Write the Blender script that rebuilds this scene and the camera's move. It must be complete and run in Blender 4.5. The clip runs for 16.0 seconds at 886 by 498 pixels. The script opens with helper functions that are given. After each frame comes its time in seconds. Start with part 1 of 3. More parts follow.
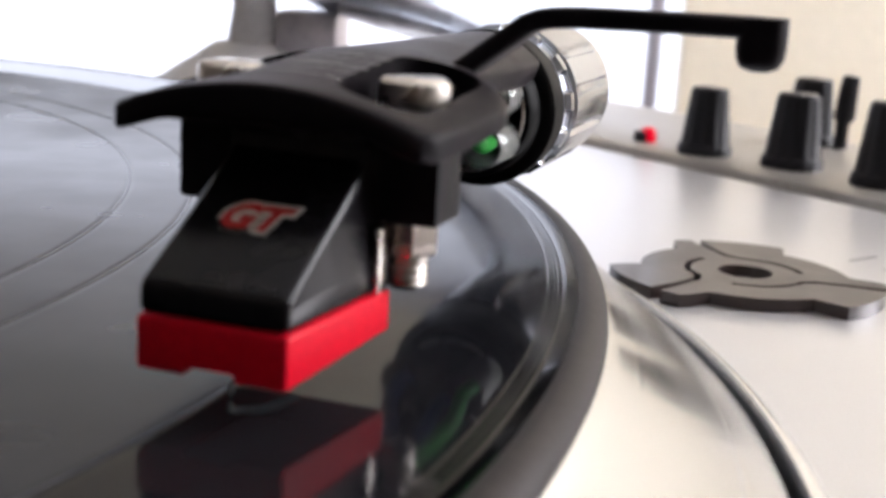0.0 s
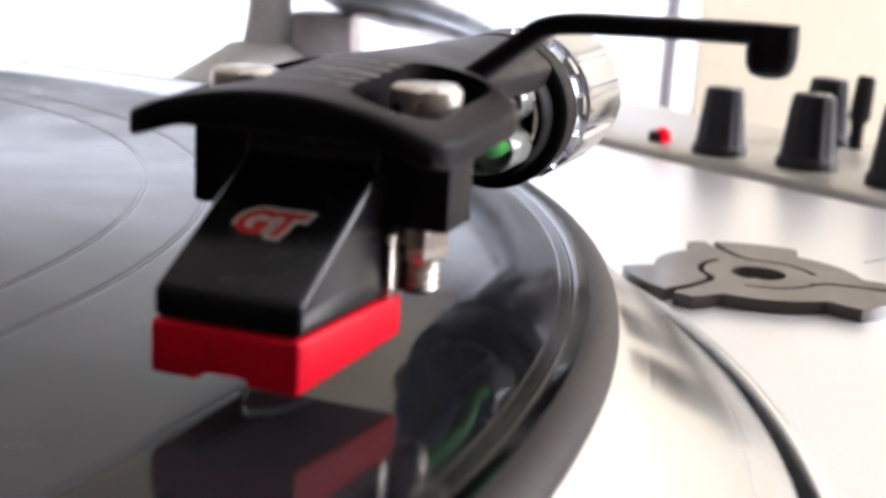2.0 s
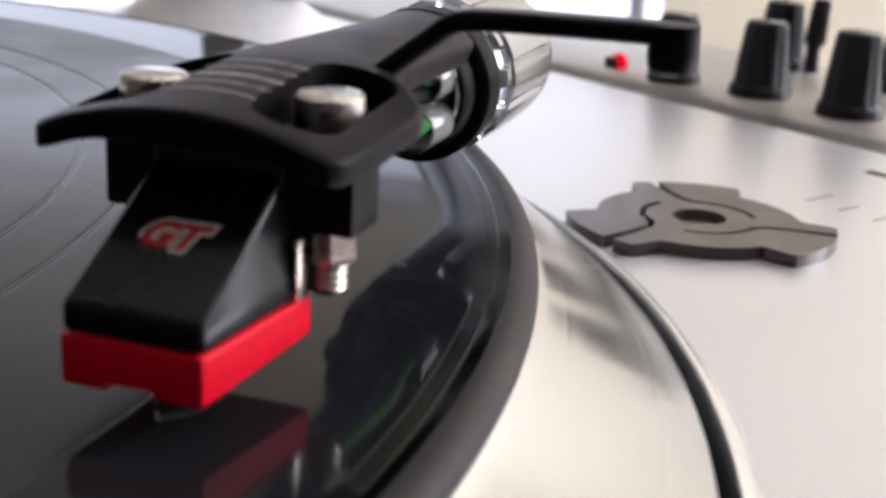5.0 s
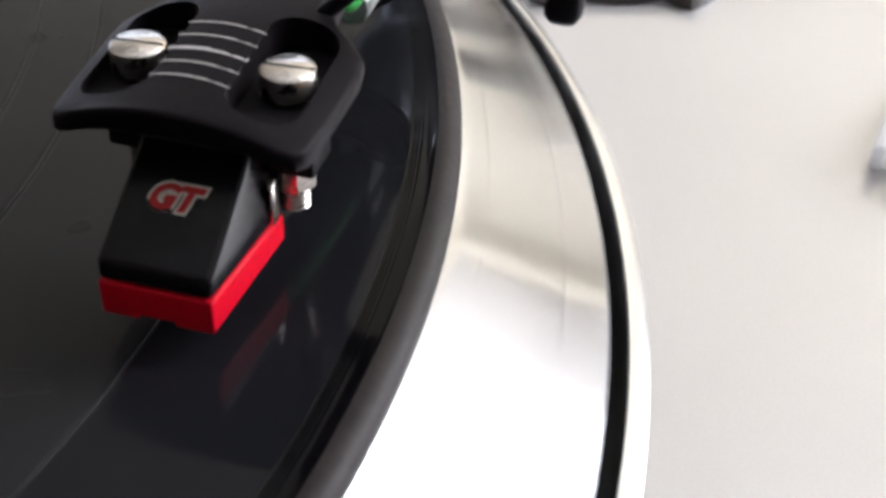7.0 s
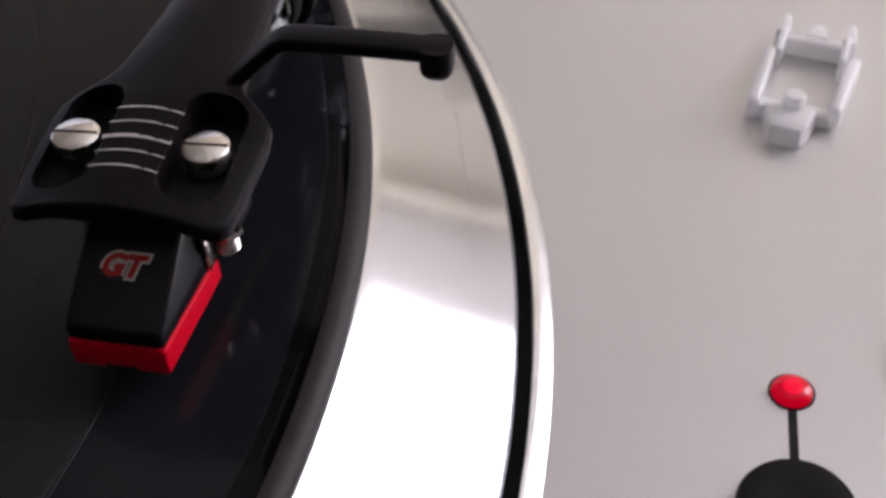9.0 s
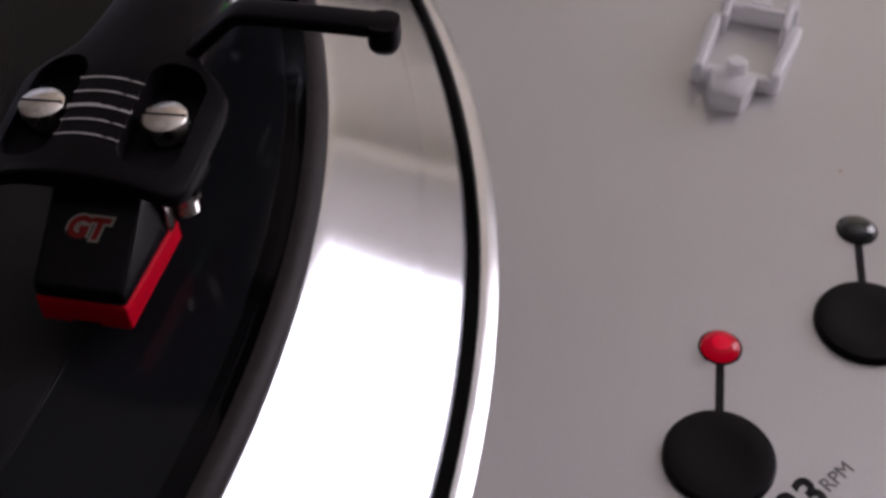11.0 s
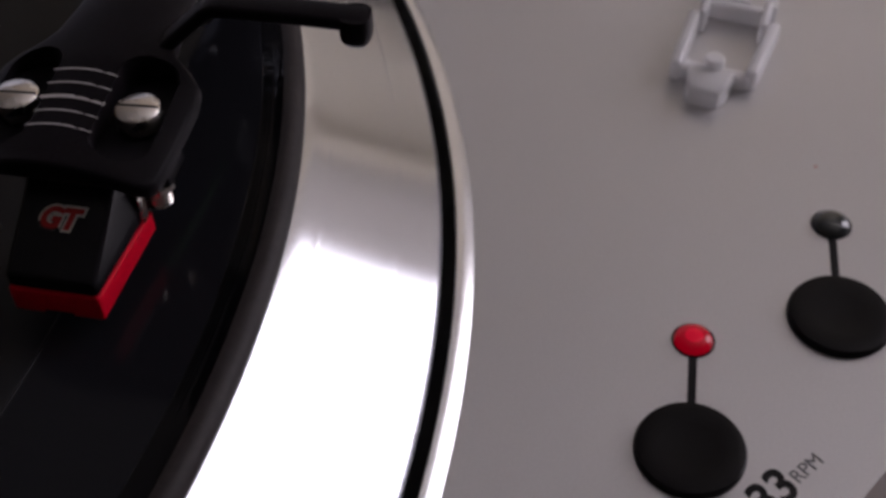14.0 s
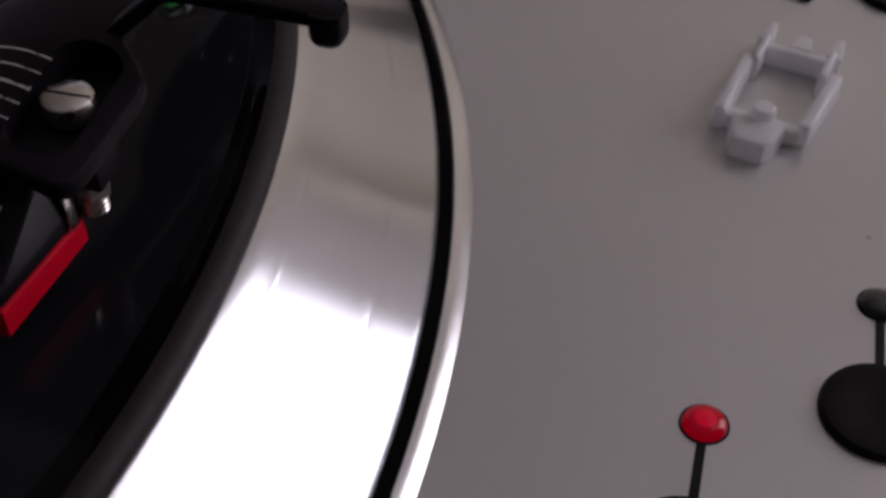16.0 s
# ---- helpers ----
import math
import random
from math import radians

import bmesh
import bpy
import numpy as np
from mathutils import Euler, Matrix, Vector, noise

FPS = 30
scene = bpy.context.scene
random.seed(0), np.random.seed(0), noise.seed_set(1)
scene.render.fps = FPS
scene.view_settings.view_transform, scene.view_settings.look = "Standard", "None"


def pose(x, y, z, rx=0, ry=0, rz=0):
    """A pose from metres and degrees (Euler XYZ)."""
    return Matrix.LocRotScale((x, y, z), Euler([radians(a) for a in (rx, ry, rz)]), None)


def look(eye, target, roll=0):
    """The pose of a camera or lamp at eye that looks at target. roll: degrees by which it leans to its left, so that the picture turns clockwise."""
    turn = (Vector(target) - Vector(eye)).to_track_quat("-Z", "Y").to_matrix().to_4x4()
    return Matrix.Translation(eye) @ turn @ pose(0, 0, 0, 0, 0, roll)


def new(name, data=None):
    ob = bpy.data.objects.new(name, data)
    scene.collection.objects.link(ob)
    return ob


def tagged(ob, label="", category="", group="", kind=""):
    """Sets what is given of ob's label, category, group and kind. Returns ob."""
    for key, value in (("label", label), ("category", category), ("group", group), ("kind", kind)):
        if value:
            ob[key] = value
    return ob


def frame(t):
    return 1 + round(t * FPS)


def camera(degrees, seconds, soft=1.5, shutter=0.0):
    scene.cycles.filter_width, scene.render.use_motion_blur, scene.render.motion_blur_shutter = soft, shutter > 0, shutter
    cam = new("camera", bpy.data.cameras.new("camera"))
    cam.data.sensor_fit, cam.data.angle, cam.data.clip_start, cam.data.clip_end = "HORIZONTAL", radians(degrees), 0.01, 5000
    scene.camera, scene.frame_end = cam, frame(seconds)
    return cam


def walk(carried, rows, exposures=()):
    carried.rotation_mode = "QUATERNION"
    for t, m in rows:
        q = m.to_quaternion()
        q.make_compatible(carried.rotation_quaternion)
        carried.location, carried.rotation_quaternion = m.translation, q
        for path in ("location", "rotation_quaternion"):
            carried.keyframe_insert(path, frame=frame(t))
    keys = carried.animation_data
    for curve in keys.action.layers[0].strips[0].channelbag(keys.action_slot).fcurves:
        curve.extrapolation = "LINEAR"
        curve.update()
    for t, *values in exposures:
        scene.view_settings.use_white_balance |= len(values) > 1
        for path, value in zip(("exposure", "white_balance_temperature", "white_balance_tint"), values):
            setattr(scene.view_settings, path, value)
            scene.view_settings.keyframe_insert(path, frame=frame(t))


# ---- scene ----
cam = camera(38.42, 16.0, soft=3.1)
ROWS = [
    (0.0, pose(0.1483, -0.0960, 0.0435, 76.67, -3.34, 7.53)),
    (0.5, pose(0.1487, -0.0973, 0.0435, 76.47, -3.08, 7.56)),
    (1.0, pose(0.1476, -0.0965, 0.0427, 76.49, -2.84, 7.11)),
    (1.5, pose(0.1488, -0.0972, 0.0432, 76.57, -2.59, 7.85)),
    (2.0, pose(0.1486, -0.0965, 0.0441, 76.54, -3.26, 8.23)),
    (2.5, pose(0.1480, -0.0954, 0.0440, 76.57, -3.17, 8.26)),
    (3.0, pose(0.1474, -0.0941, 0.0441, 76.51, -3.26, 8.28)),
    (3.5, pose(0.1468, -0.0937, 0.0460, 75.82, -4.40, 8.33)),
    (4.0, pose(0.1485, -0.0933, 0.0463, 75.90, -4.21, 7.85)),
    (4.2, pose(0.1503, -0.0937, 0.0461, 75.69, -3.60, 7.69)),
    (6.3, pose(0.1536, -0.1011, 0.0701, 61.02, -1.85, 5.42)),
    (6.5, pose(0.1525, -0.1020, 0.0733, 58.90, -1.73, 4.51)),
    (7.0, pose(0.1521, -0.1043, 0.0852, 52.30, -1.79, 3.16)),
    (7.5, pose(0.1537, -0.1054, 0.0926, 48.50, 0.56, 1.38)),
    (8.0, pose(0.1559, -0.1050, 0.0997, 46.96, 1.77, 0.28)),
    (8.5, pose(0.1580, -0.1070, 0.1068, 45.90, 2.07, -0.67)),
    (9.0, pose(0.1591, -0.1081, 0.1095, 45.52, 1.82, -1.13)),
    (9.5, pose(0.1596, -0.1086, 0.1121, 43.80, 1.19, -1.45)),
    (12.0, pose(0.1641, -0.1136, 0.1176, 42.67, 0.68, -1.41)),
    (12.5, pose(0.1637, -0.1138, 0.1177, 42.65, 0.47, -1.60)),
    (13.0, pose(0.1650, -0.1143, 0.1177, 42.78, 0.76, -1.33)),
    (13.5, pose(0.1653, -0.1144, 0.1177, 42.81, 0.76, -1.38)),
    (14.0, pose(0.1655, -0.1134, 0.1166, 42.88, 0.77, -1.36)),
    (14.5, pose(0.1654, -0.1116, 0.1151, 42.58, 0.21, -1.83)),
    (15.0, pose(0.1678, -0.1096, 0.1128, 42.53, 0.31, -1.42)),
    (15.5, pose(0.1713, -0.1060, 0.1074, 43.69, 0.02, 0.27)),
    (16.0, pose(0.1749, -0.1011, 0.1019, 45.42, -0.30, 4.49)),
]
EXPOSURES = [
    (0.0, 1.24, 6350, 24), (1.0, 1.43, 6350, 24), (2.5, 1.58, 6350, 23), (3.5, 1.47, 6320, 24), (4.2, 1.17, 6300, 25), (6.3, 1.12, 6150, 22), (7.0, 1.22, 6150, 21),
    (8.0, 0.94, 6250, 28), (9.0, 0.42, 6300, 31), (9.7, 0.07, 6300, 34), (12.0, -0.61, 6330, 36), (14.0, -0.76, 6330, 36), (16.0, -1.06, 6330, 36)]
TURN, HEAD_TURN, ADAPTER_TURN = 45.0, -11.8, 0.0
NORTH = (-2.2, 0.24, -0.4, 0.45)
POSTS = (-1.2, 0.206)
EAST = (0.2, 1.45, 0.1, 1.5)
CURTAIN_EDGE = 1.0
SLOPE = (40.4, 38.2)
MIX_Z = 1.5
KNOBS = [(261, 17.5, 5.5, 15), (266, -3, 6, 16), (266, -26, 6, 17), (303, 20.5, 6, 16), (303, -14, 6, 13)]
LEVER, LAMP = (303, 11), (261, 35)

walk(cam, ROWS, exposures=EXPOSURES)
cam.data.dof.use_dof = True
cam.data.dof.focus_distance = 0.122
cam.data.dof.aperture_fstop = 50.0

# ---- world and light: a bright overcast day through two windows ----
world = bpy.data.worlds.new("sky")
scene.world = world
world.use_nodes = True
wn = world.node_tree
sky = wn.nodes.new("ShaderNodeTexSky")
sky.sky_type = "NISHITA"
sky.sun_disc = False
sky.sun_elevation = radians(40)
sky.sun_rotation = radians(35)
wn.links.new(sky.outputs[0], wn.nodes["Background"].inputs[0])
wn.nodes["Background"].inputs[1].default_value = 0.10

sun = new("sun", bpy.data.lights.new("sun", "SUN"))
sun.data.energy = 0.6
sun.data.angle = radians(12)
sun.data.color = (1.0, 0.95, 0.88)
sun.matrix_world = look((0.6, 0.9, 1.2), (0, 0, 0))


# ---- materials ----
def material(name, base, rough=0.5, metal=0.0, grain=0.0, grain_size=900.0, bump=0.0, bump_size=1500.0,
             stain=0.0, stain_size=60.0, spec=0.5, coat=0.0, rough_var=0.0, **extra):
    """Principled surface with fine grain, larger stains, uneven gloss and a fine relief."""
    m = bpy.data.materials.new(name)
    m.use_nodes = True
    nt = m.node_tree
    b = nt.nodes["Principled BSDF"]
    b.inputs["Base Color"].default_value = (*base, 1)
    b.inputs["Roughness"].default_value = rough
    b.inputs["Metallic"].default_value = metal
    b.inputs["Specular IOR Level"].default_value = spec
    b.inputs["Coat Weight"].default_value = coat
    for key, value in extra.items():
        b.inputs[key.replace("_", " ")].default_value = value
    co = nt.nodes.new("ShaderNodeTexCoord")

    def tex(size, detail):
        n = nt.nodes.new("ShaderNodeTexNoise")
        n.inputs["Scale"].default_value = size
        n.inputs["Detail"].default_value = detail
        nt.links.new(co.outputs["Object"], n.inputs["Vector"])
        return n.outputs["Fac"]

    def remap(fac, lo, hi):
        r = nt.nodes.new("ShaderNodeMapRange")
        r.interpolation_type = "SMOOTHSTEP"
        r.inputs["From Min"].default_value, r.inputs["From Max"].default_value = 0.2, 0.8
        r.inputs["To Min"].default_value, r.inputs["To Max"].default_value = lo, hi
        nt.links.new(fac, r.inputs["Value"])
        return r.outputs[0]

    col = None
    for amount, size, detail in ((grain, grain_size, 4.0), (stain, stain_size, 2.5)):
        if amount:
            mix = nt.nodes.new("ShaderNodeMix")
            mix.data_type, mix.blend_type = "RGBA", "MULTIPLY"
            mix.inputs["Factor"].default_value = 1.0
            if col:
                nt.links.new(col, mix.inputs["A"])
            else:
                mix.inputs["A"].default_value = (*base, 1)
            nt.links.new(remap(tex(size, detail), 1 - amount, 1 + amount * 0.4), mix.inputs["B"])
            col = mix.outputs["Result"]
    if col:
        nt.links.new(col, b.inputs["Base Color"])
    if rough_var:
        nt.links.new(remap(tex(stain_size * 1.7, 2.0), max(0.01, rough - rough_var), rough + rough_var), b.inputs["Roughness"])
    if bump:
        bp = nt.nodes.new("ShaderNodeBump")
        bp.inputs["Strength"].default_value = bump
        bp.inputs["Distance"].default_value = 0.0004
        nt.links.new(tex(bump_size, 3.0), bp.inputs["Height"])
        nt.links.new(bp.outputs[0], b.inputs["Normal"])
    return m


def rings(m, scale, strength, distance, fine=1.0):
    """Adds concentric turning marks round the platter's centre to a material's relief."""
    nt = m.node_tree
    b = nt.nodes["Principled BSDF"]
    co = nt.nodes.new("ShaderNodeTexCoord")
    sep = nt.nodes.new("ShaderNodeSeparateXYZ")
    nt.links.new(co.outputs["Object"], sep.inputs[0])
    sq = []
    for axis in "XY":
        p = nt.nodes.new("ShaderNodeMath")
        p.operation = "MULTIPLY"
        nt.links.new(sep.outputs[axis], p.inputs[0])
        nt.links.new(sep.outputs[axis], p.inputs[1])
        sq.append(p.outputs[0])
    add = nt.nodes.new("ShaderNodeMath")
    nt.links.new(sq[0], add.inputs[0])
    nt.links.new(sq[1], add.inputs[1])
    root = nt.nodes.new("ShaderNodeMath")
    root.operation = "SQRT"
    nt.links.new(add.outputs[0], root.inputs[0])
    n = nt.nodes.new("ShaderNodeTexNoise")
    n.noise_dimensions = "1D"
    n.inputs["Scale"].default_value = scale
    n.inputs["Detail"].default_value = 6.0
    n.inputs["Roughness"].default_value = 0.7
    nt.links.new(root.outputs[0], n.inputs["W"])
    bp = nt.nodes.new("ShaderNodeBump")
    bp.inputs["Strength"].default_value = strength
    bp.inputs["Distance"].default_value = distance
    nt.links.new(n.outputs["Fac"], bp.inputs["Height"])
    nt.links.new(bp.outputs[0], b.inputs["Normal"])
    return m, root.outputs[0]


def emitter(name, colour, strength):
    m = bpy.data.materials.new(name)
    m.use_nodes = True
    nt = m.node_tree
    nt.nodes.remove(nt.nodes["Principled BSDF"])
    em = nt.nodes.new("ShaderNodeEmission")
    em.inputs[0].default_value = (*colour, 1)
    em.inputs[1].default_value = strength
    nt.links.new(em.outputs[0], nt.nodes["Material Output"].inputs[0])
    return m


VINYL, _ = rings(material("vinyl_grooves", (0.0070, 0.0072, 0.0088), 0.30, spec=0.22, stain=0.08, stain_size=60, rough_var=0.035, Anisotropic=0.85, Anisotropic_Rotation=0.25), 1800, 0.03, 0.0003)
VINYL_OUTER = material("vinyl_outer_grooves", (0.0105, 0.0107, 0.0130), 0.085, spec=0.14, stain=0.1, stain_size=50, rough_var=0.04)
VINYL_RIM = material("vinyl_lead_in", (0.003, 0.0028, 0.0035), 0.10, spec=0.13, stain=0.3, stain_size=40, rough_var=0.03)
TRACK_GAP = material("vinyl_track_gap", (0.007, 0.007, 0.008), 0.18, spec=0.16, stain=0.2)
VINYL_EDGE = material("vinyl_edge", (0.028, 0.023, 0.023), 0.5, spec=0.15, grain=0.2, bump=0.05)
FAINT_INK = material("faint_grey_ink", (0.24, 0.235, 0.235), 0.5, grain=0.1)
LABEL_PAPER = material("label_paper", (0.55, 0.52, 0.45), 0.7, grain=0.1, stain=0.1)
FELT = material("slipmat_felt", (0.03, 0.03, 0.03), 0.95, grain=0.4, grain_size=3000, bump=0.5)
PLATTER, _ = rings(material("turned_aluminium", (0.665, 0.675, 0.70), 0.17, metal=1.0, stain=0.06, stain_size=30, Anisotropic=0.96, Anisotropic_Rotation=0.25), 900, 0.012, 0.0002)
for surface in (PLATTER, VINYL):
    turned = surface.node_tree.nodes.new("ShaderNodeTangent")
    turned.direction_type, turned.axis = "RADIAL", "Z"
    surface.node_tree.links.new(turned.outputs[0], surface.node_tree.nodes["Principled BSDF"].inputs["Tangent"])
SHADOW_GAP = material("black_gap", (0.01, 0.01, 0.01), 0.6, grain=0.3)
LIP = material("bright_lip", (0.69, 0.69, 0.69), 0.22, metal=0.9, stain=0.08, rough_var=0.05)
PLINTH = material("silver_paint", (0.62, 0.607, 0.605), 0.28, metal=0.42, grain=0.05, grain_size=3200, bump=0.012, bump_size=5000, stain=0.05, stain_size=14)
PLINTH_SIDE = material("silver_plastic", (0.42, 0.42, 0.43), 0.4, metal=0.3, grain=0.1)
BLACK = material("black_lacquer", (0.0062, 0.0048, 0.0064), 0.45, spec=0.07, Sheen_Weight=0.065, Sheen_Roughness=0.35, Sheen_Tint=(1.0, 0.86, 1.0, 1.0), grain=0.3, grain_size=2500, bump=0.10, bump_size=4500, rough_var=0.06)
BLACK_GLOSS = material("black_gloss_plastic", (0.010, 0.009, 0.011), 0.24, spec=0.25, grain=0.2, rough_var=0.06)
BLACK_DARK = material("black_matt_plastic", (0.006, 0.005, 0.007), 0.5, spec=0.12, grain=0.3, bump=0.08)
RED = material("red_plastic", (0.74, 0.003, 0.020), 0.45, spec=0.12, grain=0.12, grain_size=2000, bump=0.06, rough_var=0.06)
RED_INK = material("red_ink", (0.60, 0.02, 0.02), 0.5, grain=0.1)
WHITE_INK = material("white_ink", (0.82, 0.78, 0.72), 0.5, grain=0.1)
GUIDE_INK = material("guide_line_ink", (0.46, 0.44, 0.43), 0.5, grain=0.25, grain_size=1800)
GREY_INK = material("grey_ink", (0.16, 0.16, 0.16), 0.5, grain=0.1)
BLACK_INK = material("black_ink", (0.012, 0.011, 0.012), 0.5, spec=0.15, grain=0.2)
NICKEL = material("nickel", (0.72, 0.68, 0.63), 0.27, metal=1.0, stain=0.15, stain_size=300, rough_var=0.1)
CHROME = material("chrome", (0.45, 0.48, 0.54), 0.16, metal=1.0, stain=0.08, stain_size=120, rough_var=0.03)
SATIN = material("satin_metal", (0.68, 0.67, 0.68), 0.34, metal=0.3, grain=0.1, stain=0.1, rough_var=0.06)
ARM = material("arm_tube_metal", (0.62, 0.66, 0.72), 0.2, metal=1.0, stain=0.25, stain_size=45, rough_var=0.06)
GREY_METAL = material("grey_metal", (0.46, 0.43, 0.45), 0.35, metal=0.5, grain=0.1, stain=0.35, stain_size=150)
CLEAR = material("clear_sleeve", (0.80, 0.84, 0.82), 0.12, spec=0.5, grain=0.1, Transmission_Weight=0.92, IOR=1.4)
GREEN = material("green_wire", (0.02, 0.45, 0.06), 0.4, grain=0.1)
BLUE = material("blue_wire", (0.02, 0.10, 0.35), 0.4, grain=0.1)
BROWN = material("adapter_plastic", (0.034, 0.022, 0.020), 0.34, spec=0.45, coat=0.16, grain=0.15, bump=0.04, rough_var=0.05)
MILKY = material("milky_plastic", (0.97, 0.965, 0.96), 0.3, spec=0.7, stain=0.05, stain_size=200)
# milky plastic lets light through from behind
milky = MILKY.node_tree
through_light = milky.nodes.new("ShaderNodeBsdfTranslucent")
through_light.inputs[0].default_value = (0.99, 0.98, 1.0, 1)
blend = milky.nodes.new("ShaderNodeMixShader")
blend.inputs[0].default_value = 0.3
milky.links.new(milky.nodes["Principled BSDF"].outputs[0], blend.inputs[1])
milky.links.new(through_light.outputs[0], blend.inputs[2])
clear_part = milky.nodes.new("ShaderNodeBsdfTransparent")
clear_mix = milky.nodes.new("ShaderNodeMixShader")
clear_mix.inputs[0].default_value = 0.22
milky.links.new(blend.outputs[0], clear_mix.inputs[1])
milky.links.new(clear_part.outputs[0], clear_mix.inputs[2])
milky.links.new(clear_mix.outputs[0], milky.nodes["Material Output"].inputs[0])
# an unseen close-woven curtain, added so daylight behind it brightens the platter's reflection
CURTAIN = material("unseen_woven_curtain", (0.55, 0.53, 0.51), 0.9, spec=0.1, grain=0.1, grain_size=400, stain=0.1, stain_size=6)
woven = CURTAIN.node_tree
behind = woven.nodes.new("ShaderNodeBsdfTranslucent")
behind.inputs[0].default_value = (0.67, 0.655, 0.63, 1)
weave = woven.nodes.new("ShaderNodeMixShader")
weave.inputs[0].default_value = 0.58
woven.links.new(woven.nodes["Principled BSDF"].outputs[0], weave.inputs[1])
woven.links.new(behind.outputs[0], weave.inputs[2])
woven.links.new(weave.outputs[0], woven.nodes["Material Output"].inputs[0])
NECK_BLACK = material("deep_black_plastic", (0.004, 0.004, 0.004), 0.5, spec=0.05, grain=0.3, bump=0.05)
BUTTON = material("button_plastic", (0.0045, 0.0035, 0.004), 0.36, spec=0.13, grain=0.15, grain_size=3000)
LED_RED = material("led_red_lens", (0.22, 0.002, 0.008), 0.10, spec=0.35, Emission_Color=(1, 0.0, 0.02, 1), Emission_Strength=0.3)
LED_CORE = material("led_red_core", (0.30, 0.002, 0.012), 0.10, spec=0.3, Emission_Color=(1, 0.0, 0.03, 1), Emission_Strength=0.55)
FAINT_RED = material("faint_red_ink", (0.55, 0.30, 0.28), 0.5, grain=0.1)
LED_OFF = material("led_dark_lens", (0.02, 0.025, 0.025), 0.10, coat=0.5)
MIXER = material("mixer_panel", (0.40, 0.375, 0.34), 0.38, metal=0.5, grain=0.1, stain=0.08, stain_size=20)
RUBBER = material("knob_rubber", (0.012, 0.011, 0.014), 0.5, spec=0.25, grain=0.2, bump=0.08)
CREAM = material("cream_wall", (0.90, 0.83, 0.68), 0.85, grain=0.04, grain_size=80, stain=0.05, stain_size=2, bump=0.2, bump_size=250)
# dark tone for the unseen walls, so they throw back less light
TAUPE = material("unseen_taupe_wall", (0.36, 0.31, 0.27), 0.85, grain=0.05, grain_size=80, stain=0.06, stain_size=2, bump=0.2, bump_size=250)
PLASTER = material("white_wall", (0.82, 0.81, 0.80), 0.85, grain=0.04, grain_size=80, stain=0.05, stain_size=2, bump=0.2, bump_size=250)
CEILING = material("white_ceiling", (0.8, 0.8, 0.78), 0.9, grain=0.03, stain=0.04, stain_size=2)
FLOOR = material("wood_floor", (0.30, 0.19, 0.11), 0.45, grain=0.2, grain_size=30, stain=0.2, stain_size=3)
TABLE = material("table_wood", (0.22, 0.13, 0.08), 0.45, grain=0.25, grain_size=60, stain=0.2, stain_size=8)
FRAME = material("window_frame_paint", (0.50, 0.49, 0.56), 0.5, grain=0.04, stain=0.05)
DAYLIGHT = emitter("overcast_daylight", (0.95, 1.0, 0.96), 7.5)
DAYLIGHT_NORTH = emitter("overcast_daylight_shaded_side", (0.88, 0.99, 1.06), 0.85)


# ---- mesh helpers; lengths in millimetres ----
MM = 0.001


def finish(ob, smooth=40.0):
    me = ob.data
    for p in me.polygons:
        p.use_smooth = True
    me.set_sharp_from_angle(angle=radians(smooth))
    return ob


def part(name, bm, mat, parent=None, label="", smooth=40.0, scale=MM):
    me = bpy.data.meshes.new(name)
    bmesh.ops.recalc_face_normals(bm, faces=bm.faces)
    bm.to_mesh(me)
    bm.free()
    if scale != 1:
        me.transform(Matrix.Scale(scale, 4))
    me.materials.append(mat)
    ob = new(name, me)
    if parent:
        ob.parent = parent
    if label:
        tagged(ob, label)
    return finish(ob, smooth)


def empty(name, m, label, category, group="", kind=""):
    ob = new(name)
    ob.empty_display_size = 0.005
    ob.matrix_world = m
    return tagged(ob, label, category, group, kind)


def at(x, y, z, rz=0.0):
    return pose(x * MM, y * MM, z * MM, 0, 0, rz)


def lathe(profile, steps=64, closed=False):
    """Turns (r, z) pairs round the z axis."""
    bm = bmesh.new()
    loops = []
    for r, z in profile:
        if r < 1e-6:
            loops.append([bm.verts.new((0, 0, z))])
        else:
            loops.append([bm.verts.new((r * math.cos(a), r * math.sin(a), z)) for a in (2 * math.pi * k / steps for k in range(steps))])
    pairs = list(zip(loops, loops[1:]))
    if closed:
        pairs.append((loops[-1], loops[0]))
    for lo, hi in pairs:
        if len(lo) == 1 and len(hi) == 1:
            continue
        for k in range(steps):
            j = (k + 1) % steps
            if len(lo) == 1:
                bm.faces.new((lo[0], hi[j], hi[k]))
            elif len(hi) == 1:
                bm.faces.new((lo[k], lo[j], hi[0]))
            else:
                bm.faces.new((lo[k], lo[j], hi[j], hi[k]))
    return bm


def box(x0, x1, y0, y1, z0, z1, bevel=0.0, segments=2):
    bm = bmesh.new()
    bmesh.ops.create_cube(bm, size=1.0)
    for v in bm.verts:
        v.co = ((x0 + x1) / 2 + v.co.x * (x1 - x0), (y0 + y1) / 2 + v.co.y * (y1 - y0), (z0 + z1) / 2 + v.co.z * (z1 - z0))
    if bevel:
        bmesh.ops.bevel(bm, geom=bm.edges[:], offset=bevel, segments=segments, affect="EDGES", profile=0.5)
    return bm


